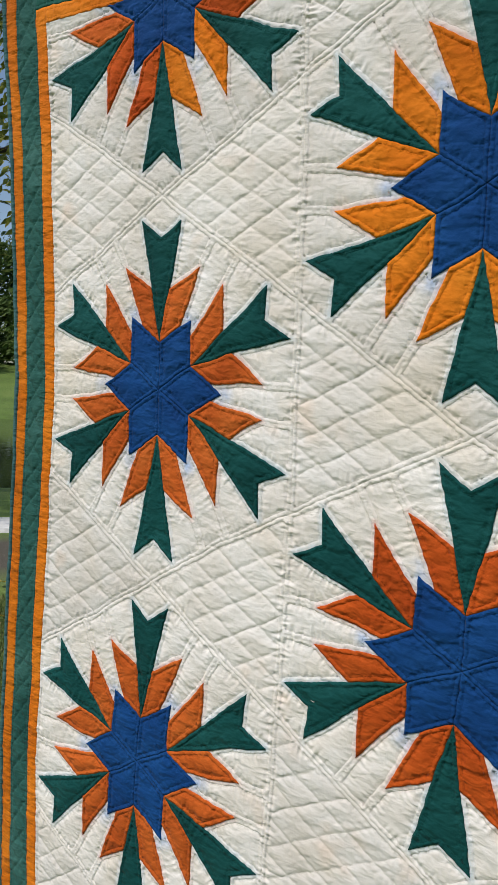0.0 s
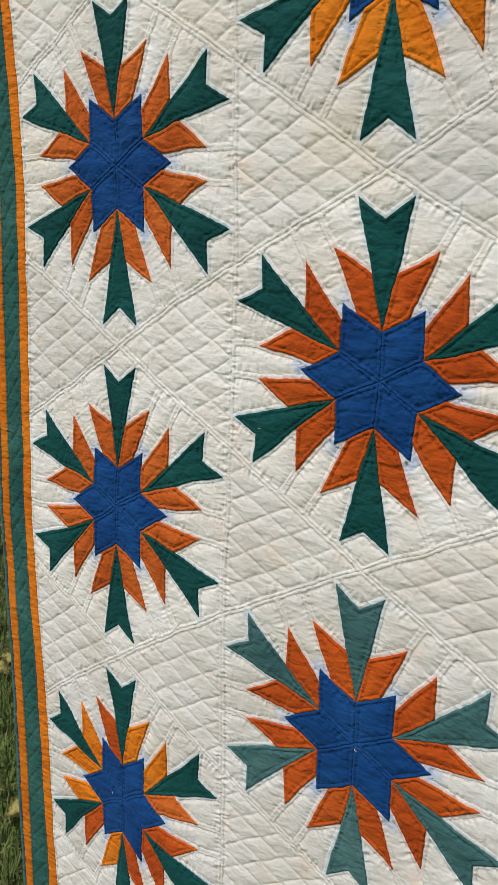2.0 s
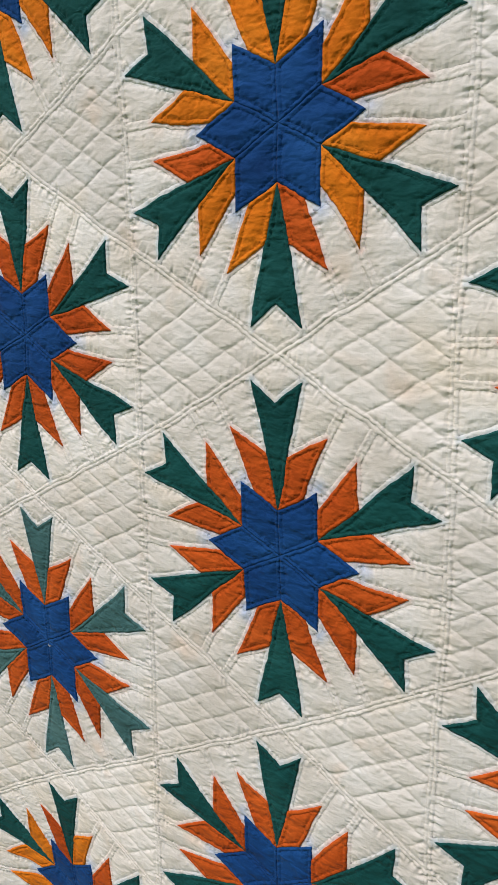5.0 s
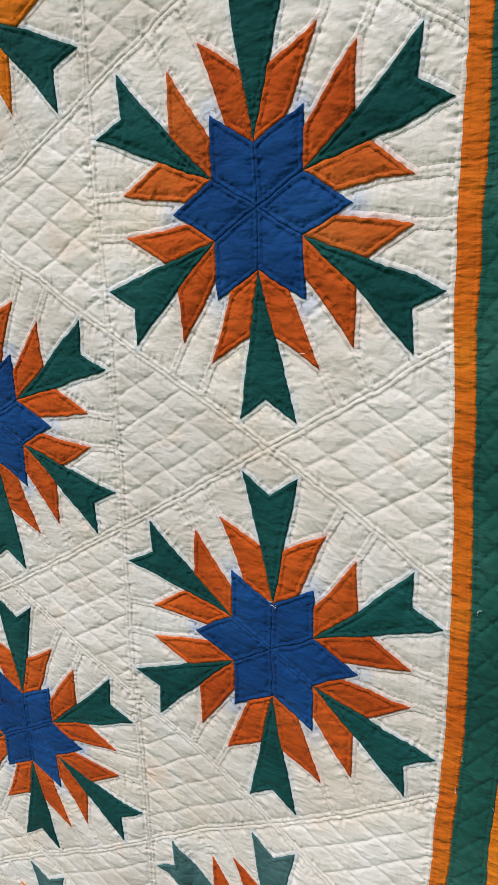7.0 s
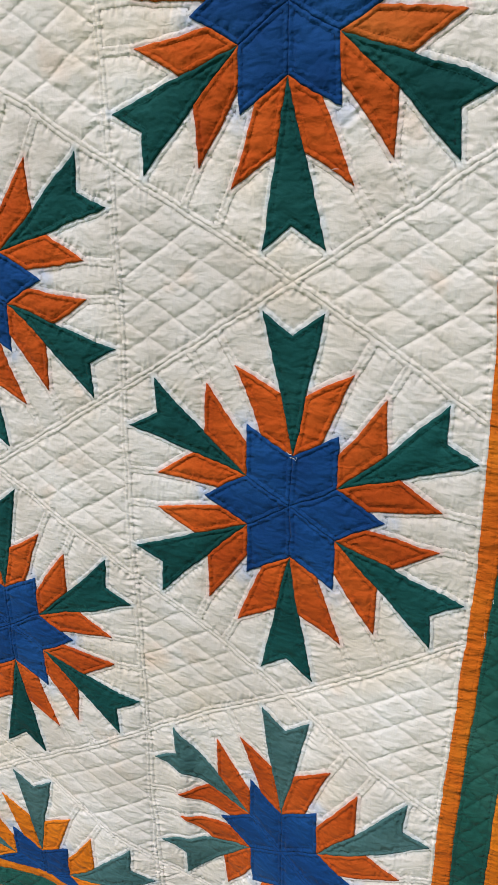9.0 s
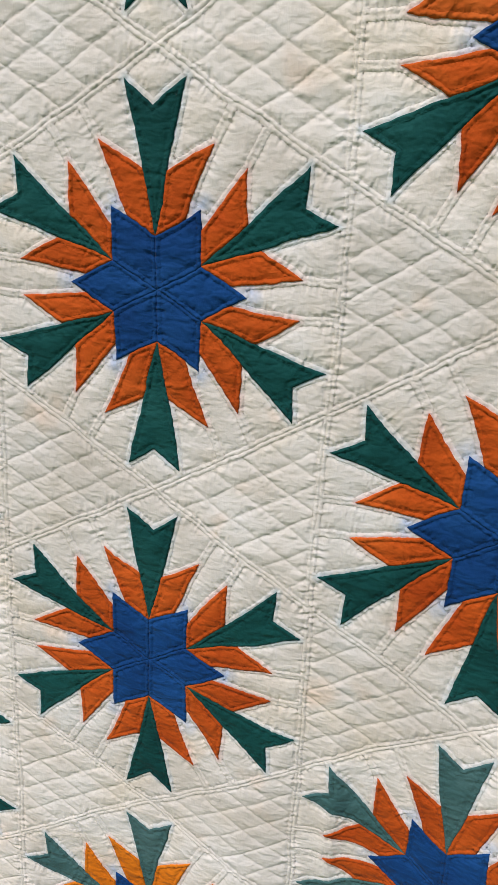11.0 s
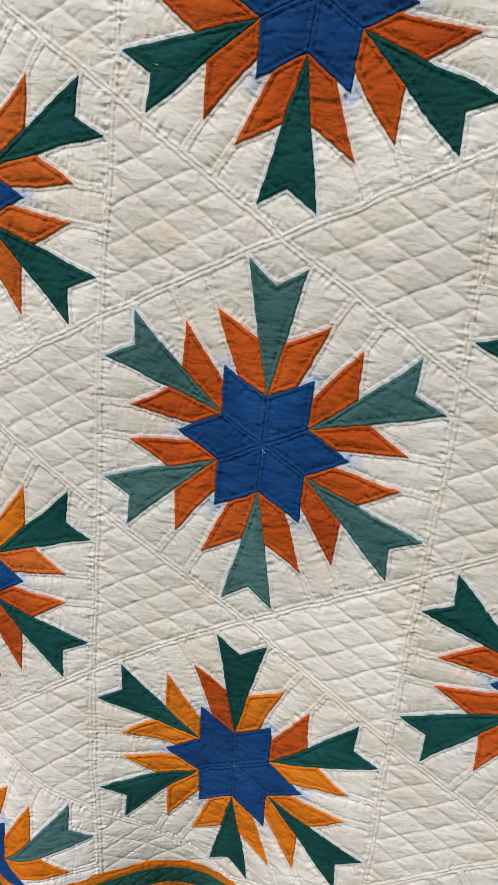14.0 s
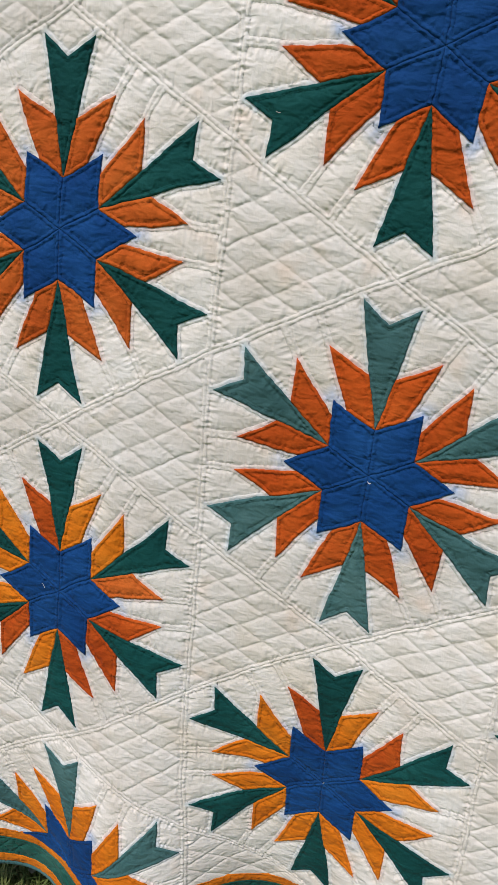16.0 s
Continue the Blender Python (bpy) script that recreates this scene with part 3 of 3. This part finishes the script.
# plain back of the quilt
s, t = np.meshgrid(np.linspace(-0.092, WIDE + 0.092, 90), np.linspace(-0.092, TALL + 0.092, 100), indexing="ij")
back = lie(*warp(s.ravel(), t.ravel())) + np.array((0, 0.006, 0))
num = np.arange(9000).reshape(90, 100)
back_mesh = bpy.data.meshes.new("backing")
back_mesh.from_pydata(back.tolist(), [], np.stack([num[:-1, :-1], num[:-1, 1:], num[1:, 1:], num[1:, :-1]], -1).reshape(-1, 4).tolist())
back_mesh.materials.append(WHITE)
back_ob = new("backing", back_mesh)
back_ob.parent = quilt

# ---- the ground behind: lawn, stream, pond, far bank ----
EYE0 = Vector((0.88, -0.76))
AWAY = Vector((-0.777, 0.629))
SIDE = Vector((0.629, 0.777))


def plan(p, q):
    return EYE0 + AWAY * p + SIDE * q


def ground_height(x, y):
    px, py = x - EYE0.x, y - EYE0.y
    p = px * AWAY.x + py * AWAY.y
    q = px * SIDE.x + py * SIDE.y
    bump = 0.03 * noise.noise((x * 0.6, y * 0.6, 0)) + 0.012 * noise.noise((x * 3, y * 3, 4))

    def step(a, b, t):
        t = min(max((t - a) / (b - a), 0), 1)
        return t * t * (3 - 2 * t)
    edge = 0.5 * noise.noise((q * 0.25, 2.0, 0))
    pond = step(12.6, 13.8, p + edge) * (1 - step(37, 40, p + 2 * edge))
    return bump - 0.8 * pond + 3.4 * step(38, 66, p) * 0.9


bm = bmesh.new()
lines_p = [-60, -30, -15, -8, -4] + [x * 0.25 for x in range(-8, 60)] + [15 + x * 1.5 for x in range(0, 40)] + [80, 110, 160, 260, 420, 700]
lines_q = [-600, -300, -150, -80, -40, -25, -16, -11] + [x * 0.5 for x in range(-16, 17)] + [11, 16, 25, 40, 80, 150, 300, 600]
gridv = [[None] * len(lines_q) for _ in lines_p]
for i, p in enumerate(lines_p):
    for j, q in enumerate(lines_q):
        w = plan(p, q)
        gridv[i][j] = bm.verts.new((w.x, w.y, ground_height(w.x, w.y)))
for i in range(len(lines_p) - 1):
    for j in range(len(lines_q) - 1):
        bm.faces.new((gridv[i][j], gridv[i + 1][j], gridv[i + 1][j + 1], gridv[i][j + 1]))
bmesh.ops.recalc_face_normals(bm, faces=bm.faces)


def finish(name, bm, mat, parent=None, smooth=True):
    me = bpy.data.meshes.new(name)
    bm.to_mesh(me)
    bm.free()
    for f in me.polygons:
        f.use_smooth = smooth
    me.materials.append(mat)
    ob = new(name, me)
    ob.parent = parent
    return ob


def lawn_material():
    m, nt, b = material("lawn")
    pos = nt.nodes.new("ShaderNodeNewGeometry").outputs["Position"]
    big = noise_at(nt, pos, 0.5, 4.0, 0.6)
    small = noise_at(nt, pos, 26.0, 5.0, 0.7)
    c = ramp(nt, big, [(0.35, (0.095, 0.150, 0.024)), (0.5, (0.120, 0.195, 0.030)), (0.7, (0.160, 0.225, 0.045))])
    c = mix(nt, maths(nt, "MULTIPLY", maths(nt, "SUBTRACT", small, 0.50, clamp=True), 2.6, clamp=True), c, (0.035, 0.034, 0.014))
    sepp = nt.nodes.new("ShaderNodeSeparateXYZ")
    nt.links.new(pos, sepp.inputs[0])
    p = maths(nt, "ADD", maths(nt, "MULTIPLY", maths(nt, "SUBTRACT", sepp.outputs[0], EYE0.x), AWAY.x),
              maths(nt, "MULTIPLY", maths(nt, "SUBTRACT", sepp.outputs[1], EYE0.y), AWAY.y))
    p = maths(nt, "ADD", p, maths(nt, "MULTIPLY", big, 1.2))
    bare = maths(nt, "MULTIPLY", maths(nt, "SUBTRACT", 1.0, maths(nt, "ABSOLUTE", maths(nt, "SUBTRACT", p, 8.4)), clamp=True), 1.8, clamp=True)
    c = mix(nt, bare, c, (0.10, 0.085, 0.06))
    nt.links.new(c, b.inputs["Base Color"])
    b.inputs["Roughness"].default_value = 0.95
    bump = node(nt, "ShaderNodeBump", Strength=0.9, Distance=0.03)
    nt.links.new(small, bump.inputs["Height"])
    nt.links.new(bump.outputs[0], b.inputs["Normal"])
    return m


tagged(finish("ground", bm, lawn_material()), "mown green lawn sloping to a pond", "ground", kind="structure")


def water_material():
    m, nt, b = material("water")
    pos = nt.nodes.new("ShaderNodeNewGeometry").outputs["Position"]
    b.inputs["Base Color"].default_value = (0.020, 0.030, 0.018, 1)
    b.inputs["Roughness"].default_value = 0.06
    ripple = noise_at(nt, pos, 3.0, 3.0, 0.5)
    bump = node(nt, "ShaderNodeBump", Strength=0.12, Distance=0.03)
    nt.links.new(ripple, bump.inputs["Height"])
    nt.links.new(bump.outputs[0], b.inputs["Normal"])
    return m


WATER = water_material()
for name, p0, p1, z in (("water", 12.0, 42.0, -0.25),):
    bm = bmesh.new()
    ring = [bm.verts.new((*plan(p, q), z)) for p, q in ((p0, -40), (p1, -40), (p1, 40), (p0, 40))]
    bm.faces.new(ring)
    bmesh.ops.recalc_face_normals(bm, faces=bm.faces)
    tagged(finish(name, bm, WATER), "still dark water between grass banks", "water", kind="structure")


# bright sky reflection on a narrow stream, put into a pale matte colour
def glare_strip_material():
    m, nt, b = material("water_glare")
    pos = nt.nodes.new("ShaderNodeNewGeometry").outputs["Position"]
    n = noise_at(nt, pos, 9.0, 5.0, 0.6)
    b.inputs["Roughness"].default_value = 0.85
    nt.links.new(ramp(nt, n, ((0.3, (0.50, 0.48, 0.44)), (0.7, (0.76, 0.75, 0.72)))), b.inputs["Base Color"])
    return m


# raised pale strip laid where the stream's glare shows, not real paving
bm = bmesh.new()
low = [bm.verts.new((*plan(p, q), -0.10)) for p, q in ((8.75, -40), (9.55, -40), (9.55, 40), (8.75, 40))]
high = [bm.verts.new((*plan(p, q), 0.06)) for p, q in ((8.77, -40), (9.53, -40), (9.53, 40), (8.77, 40))]
bm.faces.new(high)
for i in range(4):
    j = (i + 1) % 4
    bm.faces.new((low[i], low[j], high[j], high[i]))
bmesh.ops.recalc_face_normals(bm, faces=bm.faces)
tagged(finish("pavement", bm, glare_strip_material()), "pale strip standing in for sky glare on narrow water", "pavement", kind="structure")


# ---- grass blades, fallen leaves ----
def leaf_material(name, a, b_, rough=0.7):
    m, nt, b = material(name)
    geo = nt.nodes.new("ShaderNodeNewGeometry")
    c = ramp(nt, geo.outputs["Random Per Island"], [(0.0, a), (1.0, b_)])
    grain = noise_at(nt, geo.outputs["Position"], 60.0, 3.0, 0.6)
    c = mix(nt, maths(nt, "MULTIPLY", grain, 0.5), c, tuple(0.55 * q for q in a))
    nt.links.new(c, b.inputs["Base Color"])
    b.inputs["Roughness"].default_value = rough
    b.inputs["Specular IOR Level"].default_value = 0.25
    return m


BLADE = leaf_material("grass_blades", (0.085, 0.135, 0.026), (0.250, 0.260, 0.090))
STRAW = leaf_material("straw", (0.22, 0.16, 0.07), (0.34, 0.27, 0.13))
FOLIAGE = leaf_material("foliage", (0.055, 0.105, 0.020), (0.150, 0.205, 0.042))
YELLOWING = leaf_material("yellowing_foliage", (0.13, 0.17, 0.026), (0.38, 0.36, 0.06))
FALLEN = leaf_material("fallen_leaf", (0.62, 0.50, 0.06), (0.72, 0.62, 0.24))
PALE = leaf_material("pale_leaf", (0.50, 0.46, 0.36), (0.62, 0.58, 0.48))
BARK = leaf_material("bark", (0.055, 0.042, 0.030), (0.075, 0.060, 0.045), 0.95)

rnd = random.Random(5)


def blades(name, count, area, size, mat, label):
    verts, faces = [], []
    for _ in range(count):
        x, y = area()
        z = ground_height(x, y) - 0.004
        a, lean, h, w = rnd.uniform(0, 6.28), rnd.gauss(0, 0.5), rnd.uniform(*size), rnd.uniform(0.0016, 0.0034)
        ca, sa = math.cos(a), math.sin(a)
        k = len(verts)
        for f, ww in ((0, 1.0), (0.55, 0.8), (1.0, 0.1)):
            off = lean * h * f * f
            cx, cy, cz = x - sa * off, y + ca * off, z + h * f * (1 - 0.25 * abs(lean) * f)
            verts += [(cx - ca * w * ww, cy - sa * w * ww, cz), (cx + ca * w * ww, cy + sa * w * ww, cz)]
        faces += [(k, k + 1, k + 3, k + 2), (k + 2, k + 3, k + 5, k + 4)]
    me = bpy.data.meshes.new(name)
    me.from_pydata(verts, [], faces)
    me.materials.append(mat)
    return tagged(new(name, me), label, "grass", kind="stuff")


def near_left():
    p, q = rnd.uniform(0.9, 1) ** 2 * 0 + 1.0 + 5.2 * rnd.random() ** 1.4, rnd.gauss(0, 0.45)
    w = plan(p, q)
    return w.x, w.y


def under_quilt():
    return rnd.uniform(-0.5, 2.4), rnd.uniform(-0.15, 1.0)


blades("grass", 34000, near_left, (0.03, 0.085), BLADE, "short uneven green grass blades")
blades("grass", 30000, under_quilt, (0.03, 0.09), BLADE, "short uneven green grass blades under the quilt")
blades("dry_grass", 4000, under_quilt, (0.03, 0.08), STRAW, "dry straw-coloured grass stalks")
blades("dry_grass", 4000, near_left, (0.03, 0.07), STRAW, "dry straw-coloured grass stalks")


def fallen_leaf(x, y, size, turn, mat, label):
    """A lobed, curled leaf with a stalk."""
    leaf = tagged(new("fallen_leaf"), label, "leaf", "fallen leaves on the lawn")
    bm = bmesh.new()
    mid = bm.verts.new((0, 0, 0.006))
    ring = []
    for i in range(20):
        a = 2 * math.pi * i / 20
        r = size * (0.62 + 0.38 * abs(math.cos(2.5 * (a - math.pi / 2)))) * (0.9 + 0.2 * rnd.random())
        ring.append(bm.verts.new((r * math.cos(a), r * math.sin(a), 0.006 + 0.35 * r * r / size * math.cos(2 * a + 0.5))))
    for i in range(20):
        bm.faces.new((mid, ring[i], ring[(i + 1) % 20]))
    bmesh.ops.solidify(bm, geom=bm.faces[:], thickness=0.0008)
    finish("blade", bm, mat, leaf)
    bm = bmesh.new()
    bmesh.ops.create_cone(bm, segments=6, radius1=0.0016, radius2=0.001, depth=size * 1.1, cap_ends=True,
                          matrix=pose(0, -size * 1.0, 0.006, 90))
    finish("stalk", bm, STRAW, leaf)
    leaf.matrix_world = pose(x, y, ground_height(x, y) + 0.045, rnd.uniform(-25, 25), rnd.uniform(-25, 25), turn)


for i in range(120):
    p, q = 1.25 + 5.5 * rnd.random() ** 1.3, rnd.gauss(0, 0.36)
    w = plan(p, q)
    pale = rnd.random() < 0.3
    fallen_leaf(w.x, w.y, rnd.uniform(0.025, 0.05), rnd.uniform(0, 360), PALE if pale else FALLEN,
                "pale dry fallen leaf lying in the grass" if pale else "yellow fallen leaf lying in the grass")
for x, y in ((0.13, 0.13), (0.02, 0.25), (0.2, 0.33)):
    fallen_leaf(x, y, 0.045, rnd.uniform(0, 360), PALE, "pale dry fallen leaf lying in the grass")


# ---- trees ----
def limb(bm, a, b, r0, r1, sides=8):
    a, b = Vector(a), Vector(b)
    way = (b - a).normalized()
    m = Matrix.Translation((a + b) / 2) @ way.to_track_quat("Z", "Y").to_matrix().to_4x4()
    bmesh.ops.create_cone(bm, segments=sides, radius1=r0, radius2=r1, depth=(b - a).length, cap_ends=True, matrix=m)


def tree(name, x, y, height, spread, mat, label, leaves, leaf, low=0.15):
    ob = tagged(new(name), label, "tree")
    base = ground_height(x, y)
    ob.location = (x, y, base)
    bm = bmesh.new()
    limb(bm, (0, 0, -0.2), (0.1, 0, height * 0.45), height * 0.028, height * 0.018)
    limb(bm, (0.1, 0, height * 0.45), (0, 0.1, height * 0.88), height * 0.018, height * 0.004)
    tips = []
    for i in range(16):
        z0 = height * (low + (0.8 - low) * i / 16)
        a = i * 2.4 + rnd.uniform(-0.4, 0.4)
        r = spread * (1 - 0.75 * abs(i / 16 - 0.35)) * rnd.uniform(0.7, 1.05)
        tip = (r * math.cos(a), r * math.sin(a), z0 + height * rnd.uniform(0.02, 0.16))
        limb(bm, (0.05, 0, z0), tip, height * 0.008, height * 0.002, 6)
        tips.append((Vector((0.05, 0, z0)), Vector(tip)))
    finish("trunk", bm, BARK, ob)
    verts, faces = [], []
    for _ in range(leaves):
        a, b = rnd.choice(tips)
        c = a.lerp(b, rnd.uniform(0.35, 1.1)) + Vector((rnd.gauss(0, 1), rnd.gauss(0, 1), rnd.gauss(0, 0.8))) * spread * 0.17
        n = Vector((rnd.gauss(0, 1), rnd.gauss(0, 1), rnd.gauss(0.4, 1))).normalized()
        e = n.orthogonal().normalized()
        f = n.cross(e)
        w = leaf * rnd.uniform(0.6, 1.3)
        k = len(verts)
        verts += [tuple(c - e * w), tuple(c + f * w * 0.45 + n * w * 0.15), tuple(c + e * w), tuple(c - f * w * 0.45 + n * w * 0.15)]
        faces.append((k, k + 1, k + 2, k + 3))
    me = bpy.data.meshes.new("crown")
    me.from_pydata(verts, [], faces)
    me.materials.append(mat)
    crown = new("crown", me)
    crown.parent = ob
    return ob


for p, q, h, w, leaf_mat in ((64, -1.5, 11, 5, FOLIAGE), (67, 7, 13, 6, FOLIAGE), (66, -10, 12, 5.5, FOLIAGE), (62, -20, 10, 5, FOLIAGE), (70, 16, 12, 6, FOLIAGE),
                             (58, 3, 6, 3.6, FOLIAGE), (57, -5, 5, 3.2, FOLIAGE), (58, 11, 6, 3.4, FOLIAGE)):
    w_ = plan(p, q)
    tree("tree", w_.x, w_.y, h, w, leaf_mat, "dense dark green broadleaf tree on the far bank", 9000, 0.24, 0.05)
tree("tree", plan(11.6, -2.3).x, plan(11.6, -2.3).y, 9.5, 3.4, YELLOWING, "pond-side tree with drooping yellow-green leaves", 11000, 0.085, 0.38)
